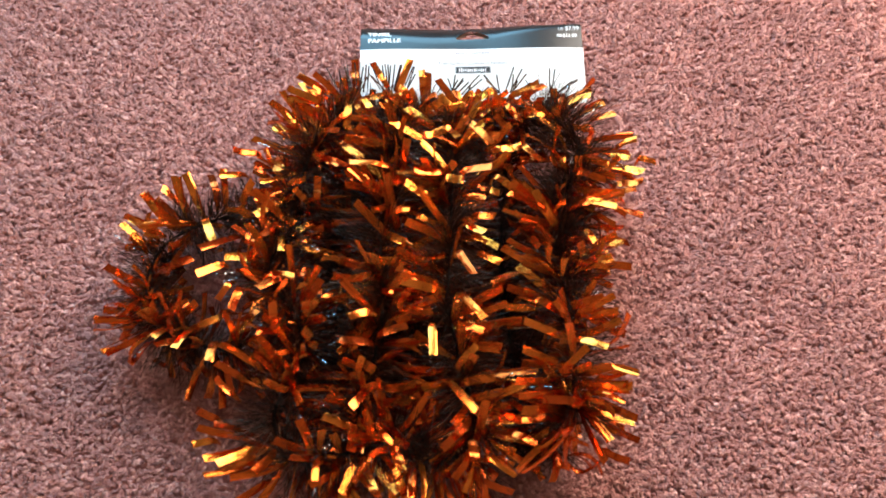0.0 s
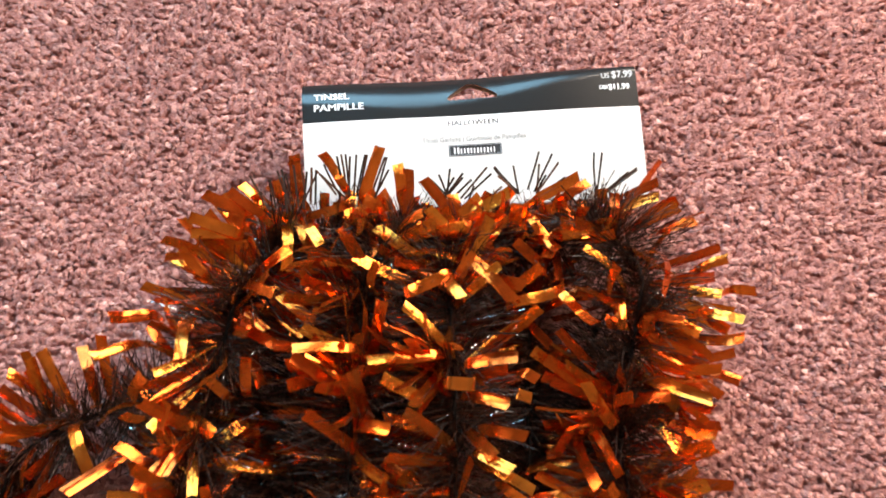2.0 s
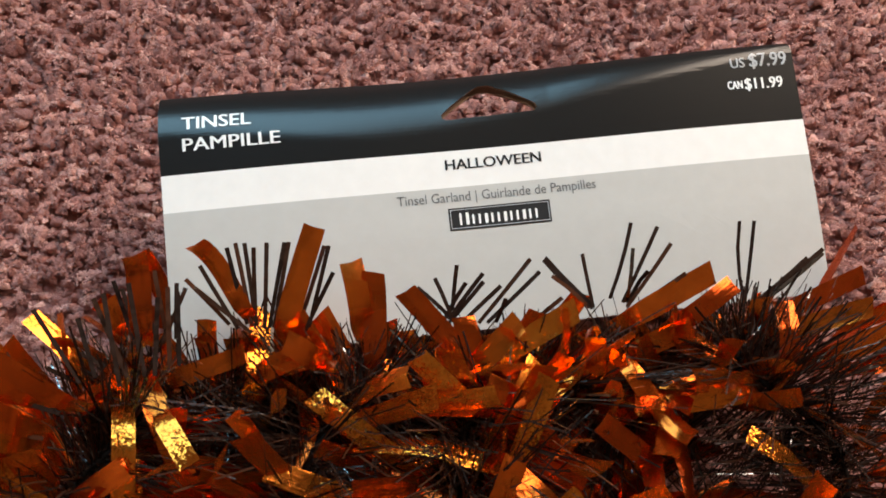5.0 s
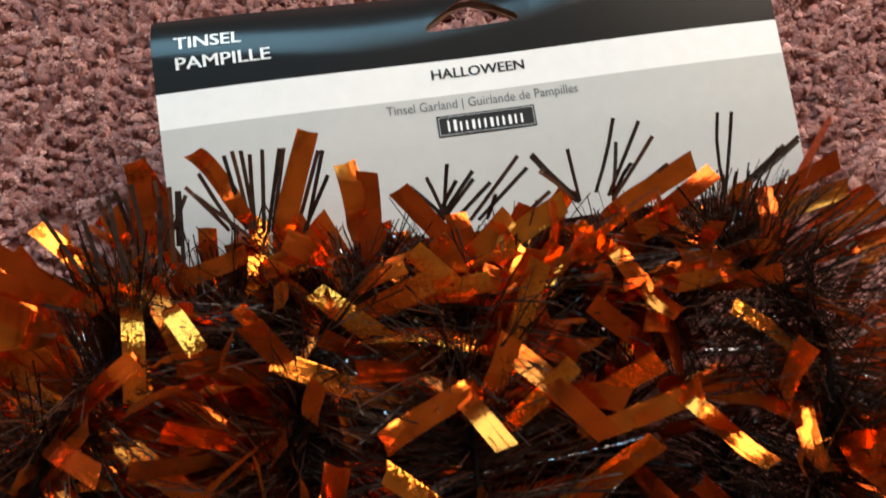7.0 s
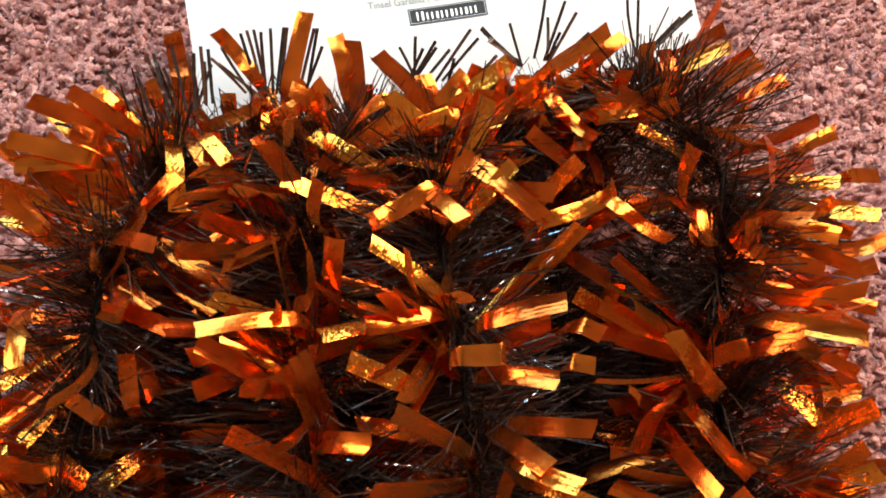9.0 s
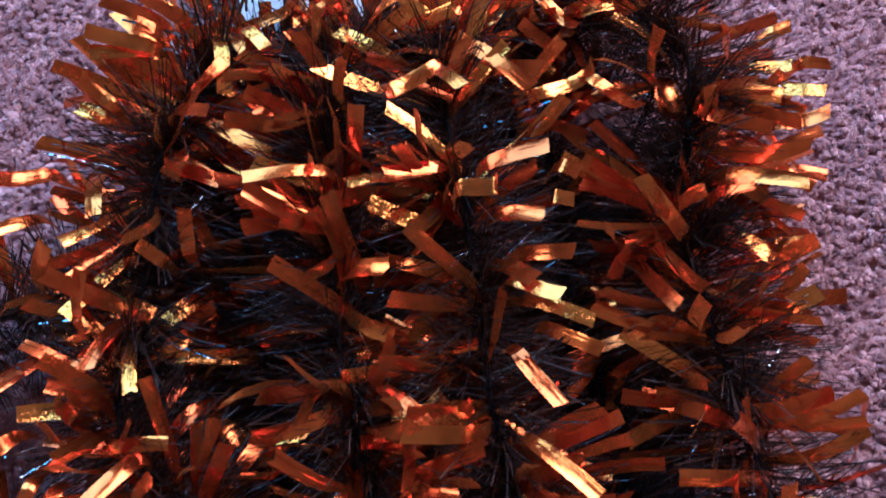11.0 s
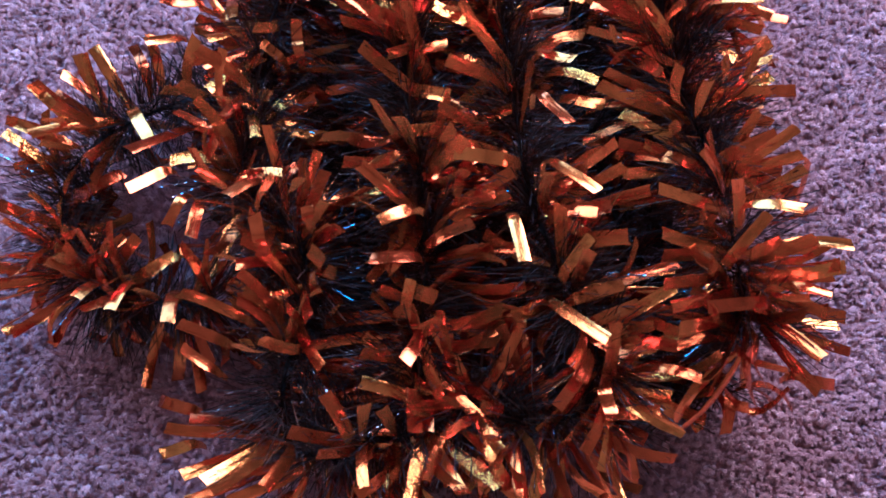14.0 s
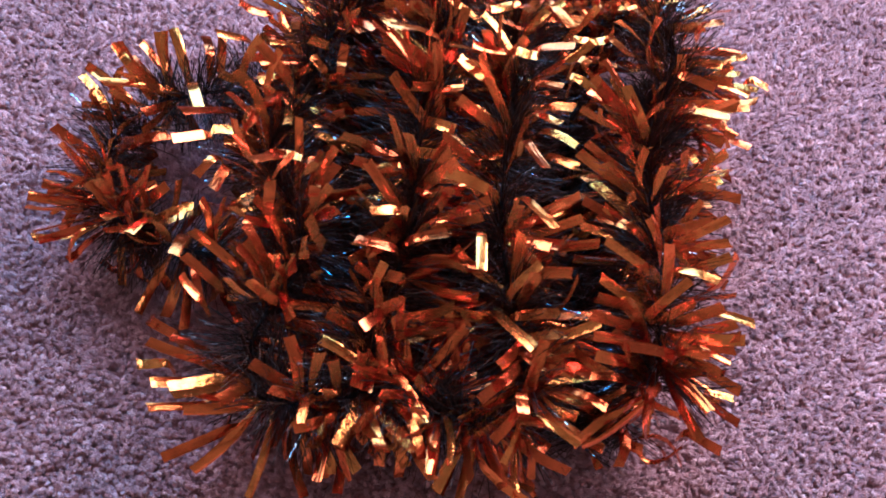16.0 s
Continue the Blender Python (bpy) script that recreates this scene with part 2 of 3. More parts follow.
# the second and third windows are unseen, added to hold the warm fill
for title, w in (("window_1", WIN), ("added_window_2", WIN2), ("added_window_3", WIN3)):
    window = tagged(new(title), "unseen white-framed window with a lamp in the painted wall", "window", kind="structure")
    for a in ((w[0], w[2], w[0] + 0.05, w[3]), (w[1] - 0.05, w[2], w[1], w[3]), (w[0] + 0.05, w[2], w[1] - 0.05, w[2] + 0.05), (w[0] + 0.05, w[3] - 0.05, w[1] - 0.05, w[3])):
        part("window_frame", box_bm(a[0], Y1 + 0.05, a[1], a[2], Y1 + 0.11, a[3], 0.004), frame_paint, window)
    pane = part("pane", box_bm(w[0] + 0.05, Y1 + 0.077, w[2] + 0.05, w[1] - 0.05, Y1 + 0.083, w[3] - 0.05), glass, window)
    pane.visible_shadow = False

# outside ground, seen only by the light that it throws back
lawn, nodes, links, b = material("lawn", (0.07, 0.1, 0.04), 0.95)
structure("ground", box_bm(-60, Y1 + TH, -0.6, 60, 90, -0.4), lawn, "plain grass ground outside the window", "ground")

# ---------------------------------------------------------------- carpet
rng = np.random.default_rng(7)
floor = structure("floor", box_bm(X0 - TH, Y0 - TH, -0.05, X1 + TH, Y1, -0.0042), carpet_flat, "dusty rose cut-pile carpet covering the floor", "carpet")


def tuft_field(x0, x1, y0, y1, pitch):
    """Small curled yarn ends, each a bent five-sided bud, in an uneven grid."""
    nx, ny = int((x1 - x0) / pitch), int((y1 - y0) / pitch)
    gx, gy = np.meshgrid(np.arange(nx), np.arange(ny), indexing="ij")
    n = nx * ny
    px = x0 + (gx.ravel() + 0.5 * (gy.ravel() % 2)) * pitch + rng.normal(0, 0.33 * pitch, n)
    py = y0 + gy.ravel() * pitch + rng.normal(0, 0.33 * pitch, n)
    # hollows and ridges where the pile parts
    wave = np.sin(px * 310 + 2.1 * np.sin(py * 190)) * np.sin(py * 270 + 1.7 * np.sin(px * 230)) + 0.6 * np.sin(px * 95 - py * 140)
    ripple = np.sin(py * 900 - px * 420 + 2.6 * np.sin(px * 171 + 1.3) + 2.4 * np.sin(py * 203 + px * 60)) * (0.65 + 0.35 * np.sin(px * 260 + py * 310 + 2.4 * np.sin(px * 150)))
    top = 0.0002 + 0.0007 * wave + 0.0011 * ripple + rng.normal(0, 0.0004, n)
    rad = pitch * rng.choice([0.72, 0.85, 0.95, 1.1], n) * rng.uniform(0.85, 1.15, n)
    turn = rng.uniform(0, 2 * np.pi, n)
    # neighbouring yarn ends lean the same way, in small whorls
    lie = 2.2 * np.sin(px * 170 + 1.9 * np.sin(py * 140)) + 2.0 * np.sin(py * 210 - 1.4 * np.sin(px * 120)) + rng.normal(0, 0.6, n)
    lx, ly = 0.8 * pitch * np.cos(lie) + rng.normal(0, 0.35 * pitch, n), 0.8 * pitch * np.sin(lie) + rng.normal(0, 0.35 * pitch, n)
    squash = rng.uniform(0.6, 1.0, n)
    rings = ((-0.0032, 0.9, 0.35),)
    sides, blades = 5, 11
    count = sides * len(rings) + 1 + 2 * blades
    verts = np.empty((n, count, 3))
    for r, (dz, k, bend) in enumerate(rings):
        for s in range(sides):
            a = 2 * np.pi * s / sides + turn + 0.5 * r
            jig = rng.uniform(0.65, 1.35, n)
            u, v = np.cos(a) * rad * k * jig, np.sin(a) * rad * k * squash * jig
            verts[:, r * sides + s, 0] = px + lx * bend + u
            verts[:, r * sides + s, 1] = py + ly * bend + v
            verts[:, r * sides + s, 2] = top + dz + rng.normal(0, 0.0003, n)
    crown = sides * len(rings)
    verts[:, crown, 0], verts[:, crown, 1], verts[:, crown, 2] = px + lx, py + ly, top
    tris = []
    for s in range(sides):
        a, b2 = s, (s + 1) % sides
        tris.append((a, b2, crown))
    # cut fibre ends that stand out of the bud
    for k in range(blades):
        foot = crown if k % 3 else k % sides
        i = crown + 1 + 2 * k
        a = lie + rng.normal(0, 1.5, n)
        far, up = rad * rng.uniform(0.3, 0.85, n), rng.uniform(-0.0008, 0.0005, n) + (0 if k % 3 else 0.0003)
        tip = verts[:, foot] + np.stack([np.cos(a) * far, np.sin(a) * far, up], 1)
        verts[:, i] = tip
        verts[:, i + 1] = tip + np.stack([-np.sin(a), np.cos(a), 0 * a], 1) * 0.00045 + rng.normal(0, 0.00015, (n, 3))
        tris.append((foot, i, i + 1))
    tris = np.array(tris)
    faces = (tris[None] + (np.arange(n) * count)[:, None, None]).reshape(-1, 3)
    me = bpy.data.meshes.new("carpet_pile")
    me.vertices.add(n * count)
    me.vertices.foreach_set("co", verts.reshape(-1))
    me.loops.add(faces.size)
    me.loops.foreach_set("vertex_index", faces.reshape(-1).astype(np.int32))
    me.polygons.add(len(faces))
    me.polygons.foreach_set("loop_start", np.arange(0, faces.size, 3, dtype=np.int32))
    me.polygons.foreach_set("use_smooth", np.ones(len(faces), dtype=bool))
    me.update()
    me.validate()
    me.materials.append(carpet)
    return me


pile = new("carpet_pile", tuft_field(-0.39, 0.43, -0.01, 0.555, 0.0021))
pile.parent = floor
tagged(pile, "short curled dusty rose carpet yarn ends", kind="stuff")


# ---------------------------------------------------------------- tinsel garland
SPINES = {
    "right": [(0.092, 0.348, 0.044), (0.116, 0.325, 0.048), (0.113, 0.295, 0.05), (0.105, 0.255, 0.05), (0.109, 0.215, 0.057), (0.115, 0.175, 0.058), (0.117, 0.128, 0.05)],
    "middle": [(0.05, 0.342, 0.044), (0.03, 0.33, 0.05), (0.032, 0.29, 0.056), (0.034, 0.24, 0.058), (0.035, 0.2, 0.058), (0.045, 0.16, 0.056), (0.06, 0.118, 0.048)],
    "inner": [(0.012, 0.342, 0.042), (-0.005, 0.325, 0.048), (-0.01, 0.28, 0.052), (-0.011, 0.235, 0.055), (-0.007, 0.19, 0.055), (-0.012, 0.15, 0.05), (-0.018, 0.112, 0.048)],
    "outer": [(-0.043, 0.335, 0.05), (-0.064, 0.306, 0.05), (-0.075, 0.26, 0.045), (-0.084, 0.215, 0.048), (-0.062, 0.187, 0.052), (-0.055, 0.16, 0.05)],
    "loop": [(-0.078, 0.268, 0.034), (-0.125, 0.257, 0.034), (-0.16, 0.238, 0.03), (-0.168, 0.205, 0.028), (-0.148, 0.175, 0.028), (-0.1, 0.166, 0.032)],
    "foot": [(-0.055, 0.16, 0.048), (-0.07, 0.125, 0.044), (-0.06, 0.098, 0.042), (-0.03, 0.1, 0.045), (0.0, 0.112, 0.046), (0.03, 0.102, 0.046), (0.055, 0.108, 0.044)],
    "head": [(-0.07, 0.308, 0.034), (-0.046, 0.335, 0.034), (0.0, 0.338, 0.036), (0.045, 0.338, 0.036), (0.092, 0.342, 0.036)],
    "under_a": [(-0.035, 0.32, 0.026), (-0.04, 0.25, 0.026), (-0.035, 0.18, 0.026), (-0.04, 0.13, 0.026)],
    "under_c": [(0.01, 0.31, 0.02), (0.012, 0.25, 0.02), (0.015, 0.19, 0.02), (0.02, 0.13, 0.02)],
    "under_d": [(0.1, 0.3, 0.02), (0.095, 0.24, 0.02), (0.1, 0.19, 0.02), (0.11, 0.112, 0.02)],
    "under_e": [(-0.06, 0.3, 0.02), (-0.08, 0.25, 0.02), (-0.075, 0.19, 0.02), (-0.05, 0.13, 0.02)],
    "under_b": [(0.07, 0.32, 0.026), (0.068, 0.25, 0.026), (0.076, 0.19, 0.026), (0.084, 0.15, 0.026), (0.088, 0.106, 0.022)],
}
REACH = {"loop": 0.038, "under_a": 0.034, "under_b": 0.032, "under_c": 0.032, "under_d": 0.03, "under_e": 0.032, "head": 0.036, "foot": 0.044, "outer": 0.043}
THIN = {"loop": 0.95, "right": 1.25, "under_a": 0.8, "under_b": 0.9, "under_d": 0.7}
SHARE = {"right": 1.15, "loop": 0.8, "under_a": 0.6, "under_b": 0.55, "under_c": 0.5, "under_d": 0.45, "under_e": 0.5, "head": 0.95}


def smooth_line(points, per=12):
    """Catmull-Rom through the points, evenly cut."""
    p = np.array([points[0], *points, points[-1]], float)
    out = []
    for k in range(1, len(p) - 2):
        for t in np.arange(per) / per:
            a, b2, c, d = p[k - 1 : k + 3]
            out.append(0.5 * (2 * b2 + (c - a) * t + (2 * a - 5 * b2 + 4 * c - d) * t * t + (3 * b2 - a - 3 * c + d) * t**3))
    out.append(p[-2])
    return np.array(out)


def unit(v):
    return v / max(np.linalg.norm(v), 1e-9)


def ribbon(base, tip, width, side, bow, curl, steps, neck, across=3, knee=None, turn=0.0):
    """A bent ribbon from base to tip: bow bends it along its length, curl folds it along its middle, turn twists it, neck narrows its root."""
    base, tip = np.array(base, float), np.array(tip, float)
    along = unit(tip - base)
    side = unit(side - along * (side @ along))
    face = np.cross(along, side)
    verts = []
    if knee is not None:
        far = np.linalg.norm(tip - knee)
        lead = knee - unit(tip - knee) * 0.3 * far
    for k in range(steps + 1):
        t = k / steps
        if knee is None:
            c = base + (tip - base) * t + face * bow * 4 * t * (1 - t) - face * bow * 0.6 * t**3
        elif t < 0.35:
            q = t / 0.35
            c = base * (1 - q) ** 2 + lead * 2 * q * (1 - q) + knee * q * q
        else:
            q = (t - 0.35) / 0.65
            c = knee + (tip - knee) * q + face * bow * q * (1 - q)
        w = width / 2 * (neck + (1 - neck) * min(1.0, t / 0.4))
        for a in range(across):
            u = 2 * a / (across - 1) - 1
            wide = side * np.cos(turn * (t - 0.7)) + face * np.sin(turn * (t - 0.7))
            verts.append(c + wide * w * u + face * curl * (1 - u * u))
    faces = [(k * across + a, k * across + a + 1, (k + 1) * across + a + 1, (k + 1) * across + a) for k in range(steps) for a in range(across - 1)]
    verts = np.array(verts)
    if across == 3:
        # a soft kink across the strip and an uneven cut end
        kink, depth = rng.uniform(0.4, 0.9), rng.normal(0, 0.0006)
        rows = np.repeat(np.arange(steps + 1) / steps, across)
        verts += np.outer(np.clip(1 - np.abs(rows - kink) / 0.25, 0, 1) * depth, face)
        verts[-across:] += np.outer(np.linspace(-1, 1, across) * rng.normal(0, 0.0005), along)
    verts[:, 2] = np.where(verts[:, 2] < 0.004, 0.004 + 0.15 * np.abs(verts[:, 2] - 0.004), verts[:, 2])
    return verts, faces


garland = tagged(new("tinsel_garland"), "shiny orange and black foil tinsel garland heaped on carpet", "tinsel garland")
garland.location = (0, 0, 0)


def strip_uvs(steps, across=3):
    """Along a strip from 0 to 1, and over its width from 0 to 1."""
    return [(k / steps, a / (across - 1)) for k in range(steps + 1) for a in range(across)]


def foil(base, tip, width, side, bow, curl, knee=None):
    turn = rng.normal(0, 0.25 if knee is not None else 0.6)
    steps = 9 if knee is not None else 6
    v, f = ribbon(base, tip, width, side, bow, curl, steps, 0.5, knee=knee, turn=turn)
    ob = new("foil_strip", mesh_of("foil_strip", v, f, [foil_one], True, uvs=strip_uvs(steps)))
    ob.parent = garland
    return ob


WARM_FILL = np.array([(WIN2[0] + WIN2[1]) / 2, ROOM[3], (WIN2[2] + WIN2[3]) / 2])


def placed_foil(base, tip, face):
    """One of the strips that stand out, in millimetres. face: b turned to the added east fill lamp, o half turned, d
    and r lying open to the room, g glittering.
    """
    base, tip = np.array(base) / 1000.0, np.array(tip) / 1000.0
    along = unit(tip - base)
    eye = np.array([0.01, np.interp(tip[1], (0.2, 0.32), (0.04, 0.27)), np.interp(tip[1], (0.2, 0.32), (0.47, 0.31))]) - tip
    half = unit(unit(eye) + unit(WARM_FILL - tip))
    up = np.array([0, 0, 1.0])
    want = {"b": half, "o": unit(half + 0.8 * up), "d": unit(up - 0.35 * half), "r": unit(up + np.array([0, -0.5, 0])), "g": unit(up + 0.1 * half)}[face]
    want = unit(want + rng.normal(0, 0.05, 3))
    flat = tip[:2] - base[:2]
    reach = np.linalg.norm(flat)
    if face in "bo":
        # lean the outer half so that its face can look that way
        base[2] = tip[2] + np.clip((want[:2] @ flat) / want[2], -0.8 * reach, -0.28 * reach)
    # from there it bends down to the wire
    out = unit(tip - base)
    root = base - out * reach * 0.2 - np.array([0, 0, 0.018])
    side = unit(np.cross(want, out))
    foil(root, tip, rng.uniform(0.0043, 0.0055), side, rng.normal(0, 0.005 if face == "b" else 0.011), rng.uniform(-0.0003, 0.0007), base)


placed_foil((-9, 356, 45), (-2, 378, 50), 'd')
placed_foil((-19, 361, 45), (-29, 375, 48), 'd')
placed_foil((8, 356, 45), (6, 370, 50), 'o')
placed_foil((11, 348, 48), (11, 367, 52), 'd')
placed_foil((35, 344, 45), (18, 363, 50), 'd')
placed_foil((39, 348, 45), (57, 358, 48), 'd')
placed_foil((72, 357, 45), (89, 366, 48), 'g')
placed_foil((80, 354, 45), (93, 363, 50), 'o')
placed_foil((70, 348, 45), (82, 353, 52), 'd')
placed_foil((67, 344, 55), (78, 329, 60), 'b')
placed_foil((106, 352, 45), (125, 357, 50), 'b')
placed_foil((106, 356, 42), (126, 365, 45), 'o')
placed_foil((-36, 358, 30), (-44, 375, 36), 'd')
placed_foil((-37, 359, 30), (-54, 364, 34), 'g')
placed_foil((-13, 346, 50), (-2, 351, 52), 'd')
placed_foil((-2, 348, 50), (-8, 352, 56), 'o')
placed_foil((-38, 343, 50), (-29, 324, 55), 'g')
placed_foil((-32, 345, 50), (-17, 350, 55), 'g')
placed_foil((-44, 334, 45), (-41, 320, 50), 'b')
placed_foil((32, 337, 50), (20, 348, 56), 'd')
placed_foil((43, 337, 50), (35, 342, 55), 'o')
placed_foil((50, 326, 52), (45, 334, 58), 'd')
placed_foil((71, 324, 50), (59, 333, 58), 'g')
placed_foil((58, 343, 45), (61, 349, 50), 'd')
placed_foil((30, 246, 70), (13, 256, 105), 'd')
placed_foil((6, 276, 50), (-33, 293, 60), 'g')
placed_foil((-57, 284, 45), (-49, 268, 60), 'g')
placed_foil((-43, 339, 45), (-41, 318, 58), 'o')
placed_foil((103, 229, 50), (90, 251, 65), 'd')
placed_foil((6, 212, 50), (21, 218, 70), 'd')
placed_foil((108, 161, 60), (81, 165, 80), 'd')
placed_foil((-107, 240, 45), (-126, 223, 65), 'd')
placed_foil((-84, 103, 35), (-108, 93, 50), 'g')
placed_foil((-79, 94, 35), (-109, 84, 40), 'o')
placed_foil((-73, 81, 35), (-98, 64, 35), 'r')
placed_foil((-15, 100, 50), (-21, 76, 62), 'b')
placed_foil((-12, 98, 50), (-1, 77, 60), 'o')
placed_foil((-20, 87, 35), (-19, 62, 30), 'o')
placed_foil((2, 122, 50), (-6, 138, 62), 'd')
placed_foil((121, 151, 55), (147, 147, 65), 'r')
placed_foil((35, 98, 40), (24, 69, 35), 'r')
placed_foil((49, 102, 45), (59, 79, 40), 'r')
placed_foil((-173, 208, 35), (-191, 214, 45), 'r')
placed_foil((-144, 178, 35), (-151, 167, 50), 'g')
placed_foil((-144, 251, 35), (-173, 241, 50), 'd')

placed_foil((-60, 342, 66), (-76, 349, 70), 'd')
placed_foil((-52, 341, 68), (-65, 350, 72), 'd')
placed_foil((-59, 336, 68), (-65, 339, 72), 'b')
placed_foil((-63, 333, 68), (-81, 338, 72), 'd')
placed_foil((-63, 333, 64), (-81, 332, 68), 'd')
placed_foil((-76, 316, 62), (-85, 325, 66), 'o')
placed_foil((-39, 356, 54), (-40, 371, 58), 'g')
placed_foil((-47, 356, 41), (-49, 363, 45), 'b')
placed_foil((-31, 336, 66), (-25, 327, 70), 'o')

placed_foil((127, 252, 50), (148, 251, 45), 'b')
placed_foil((116, 238, 55), (137, 240, 50), 'b')
placed_foil((119, 219, 60), (138, 228, 50), 'b')
placed_foil((117, 224, 60), (126, 229, 70), 'd')
placed_foil((117, 193, 65), (122, 203, 75), 'd')
placed_foil((121, 182, 60), (141, 188, 75), 'r')
placed_foil((114, 170, 75), (130, 165, 95), 'b')
placed_foil((112, 168, 75), (106, 177, 100), 'r')
placed_foil((132, 155, 60), (148, 160, 65), 'r')
placed_foil((134, 140, 55), (155, 133, 50), 'r')
placed_foil((139, 126, 50), (158, 121, 40), 'r')
placed_foil((138, 114, 35), (154, 110, 28), 'r')
placed_foil((101, 150, 65), (77, 143, 88), 'r')
placed_foil((107, 144, 60), (79, 135, 85), 'd')
placed_foil((105, 135, 60), (82, 128, 80), 'r')
placed_foil((90, 198, 60), (70, 192, 75), 'd')
placed_foil((97, 202, 60), (81, 205, 72), 'd')
placed_foil((113, 177, 60), (81, 181, 85), 'd')
placed_foil((48, 146, 65), (66, 149, 70), 'g')
placed_foil((53, 132, 58), (67, 122, 63), 'o')
placed_foil((39, 145, 65), (55, 125, 85), 'd')
placed_foil((54, 110, 55), (57, 99, 70), 'b')
placed_foil((67, 101, 45), (80, 98, 60), 'o')
placed_foil((64, 111, 48), (80, 106, 60), 'd')
placed_foil((62, 100, 40), (70, 92, 50), 'd')
placed_foil((43, 194, 85), (57, 179, 93), 'b')
placed_foil((41, 180, 70), (54, 167, 80), 'd')
placed_foil((40, 219, 85), (49, 204, 100), 'b')
placed_foil((53, 228, 70), (66, 219, 80), 'd')
placed_foil((45, 237, 70), (64, 227, 85), 'g')
placed_foil((43, 241, 75), (55, 235, 90), 'b')
placed_foil((26, 175, 65), (28, 156, 87), 'o')
placed_foil((3, 214, 65), (15, 200, 79), 'b')
placed_foil((-12, 185, 70), (-25, 179, 79), 'b')
placed_foil((-13, 165, 65), (-29, 164, 80), 'o')
placed_foil((-111, 213, 60), (-123, 203, 73), 'b')
placed_foil((-82, 207, 60), (-63, 207, 67), 'b')
placed_foil((-97, 196, 60), (-99, 182, 70), 'b')
placed_foil((-103, 201, 60), (-109, 188, 68), 'o')
placed_foil((-71, 176, 60), (-72, 185, 81), 'o')
placed_foil((-52, 183, 65), (-52, 187, 80), 'b')
placed_foil((-17, 209, 65), (-34, 205, 75), 'o')
placed_foil((-19, 217, 65), (-35, 217, 75), 'd')
placed_foil((-16, 271, 60), (-30, 279, 72), 'b')
placed_foil((-6, 256, 60), (-8, 273, 78), 'd')
placed_foil((-85, 153, 55), (-104, 160, 69), 'r')
placed_foil((-92, 144, 52), (-105, 149, 65), 'd')
placed_foil((-94, 132, 55), (-104, 140, 64), 'b')
placed_foil((-106, 119, 42), (-115, 122, 50), 'g')
placed_foil((-91, 109, 42), (-115, 112, 48), 'r')
placed_foil((-108, 106, 38), (-119, 103, 40), 'g')
placed_foil((-20, 130, 55), (-35, 130, 72), 'r')
placed_foil((-17, 114, 50), (-37, 121, 63), 'o')
placed_foil((-11, 114, 50), (-13, 100, 65), 'd')
placed_foil((6, 106, 50), (14, 91, 62), 'd')
placed_foil((-60, 144, 52), (-51, 127, 65), 'd')
placed_foil((-150, 264, 36), (-164, 273, 42), 'b')
placed_foil((-153, 270, 34), (-158, 283, 40), 'r')
placed_foil((-111, 287, 46), (-124, 280, 52), 'b')
placed_foil((-102, 299, 50), (-116, 296, 60), 'd')
placed_foil((60, 306, 52), (79, 313, 67), 'o')
placed_foil((58, 312, 55), (69, 319, 73), 'g')
placed_foil((79, 309, 58), (92, 296, 68), 'b')
placed_foil((118, 346, 48), (135, 353, 46), 'o')
placed_foil((129, 344, 46), (143, 347, 44), 'b')
placed_foil((147, 327, 42), (159, 331, 38), 'b')
placed_foil((162, 317, 36), (173, 317, 32), 'd')
placed_foil((140, 315, 48), (153, 313, 46), 'o')
placed_foil((130, 293, 56), (142, 304, 64), 'd')
placed_foil((149, 304, 48), (161, 301, 50), 'b')
placed_foil((144, 292, 50), (160, 293, 52), 'b')
placed_foil((137, 281, 50), (155, 286, 54), 'o')
placed_foil((148, 280, 40), (163, 275, 34), 'o')
placed_foil((128, 264, 48), (148, 262, 42), 'b')
placed_foil((138, 256, 38), (154, 255, 32), 'd')
placed_foil((121, 254, 52), (128, 243, 60), 'o')
placed_foil((93, 251, 60), (98, 233, 84), 'd')
placed_foil((85, 245, 62), (89, 229, 84), 'r')
placed_foil((116, 293, 58), (114, 299, 72), 'd')
placed_foil((105, 308, 55), (105, 293, 66), 'g')
placed_foil((66, 295, 60), (72, 285, 75), 'r')
placed_foil((40, 277, 78), (57, 279, 91), 'b')
placed_foil((59, 273, 75), (65, 270, 90), 'o')
placed_foil((30, 268, 85), (39, 268, 97), 'o')
placed_foil((59, 264, 75), (63, 263, 86), 'o')
placed_foil((46, 251, 68), (61, 248, 85), 'd')
placed_foil((39, 249, 72), (48, 240, 90), 'g')
placed_foil((-60, 301, 46), (-49, 292, 56), 'b')
placed_foil((-56, 267, 44), (-56, 280, 60), 'o')
placed_foil((-64, 264, 46), (-71, 270, 60), 'o')
placed_foil((-83, 297, 50), (-82, 278, 68), 'g')
placed_foil((-8, 242, 60), (-28, 256, 76), 'd')
placed_foil((25, 281, 68), (8, 279, 80), 'b')
placed_foil((17, 264, 65), (3, 271, 78), 'o')
placed_foil((26, 238, 72), (6, 239, 90), 'r')
placed_foil((-22, 311, 48), (-32, 308, 60), 'o')
placed_foil((-2, 311, 55), (-1, 319, 74), 'd')
placed_foil((28, 315, 66), (11, 306, 76), 'o')
placed_foil((27, 316, 66), (35, 304, 80), 'g')
placed_foil((18, 321, 58), (6, 321, 70), 'g')
placed_foil((29, 285, 68), (11, 301, 76), 'b')
placed_foil((-3, 280, 55), (2, 303, 76), 'd')
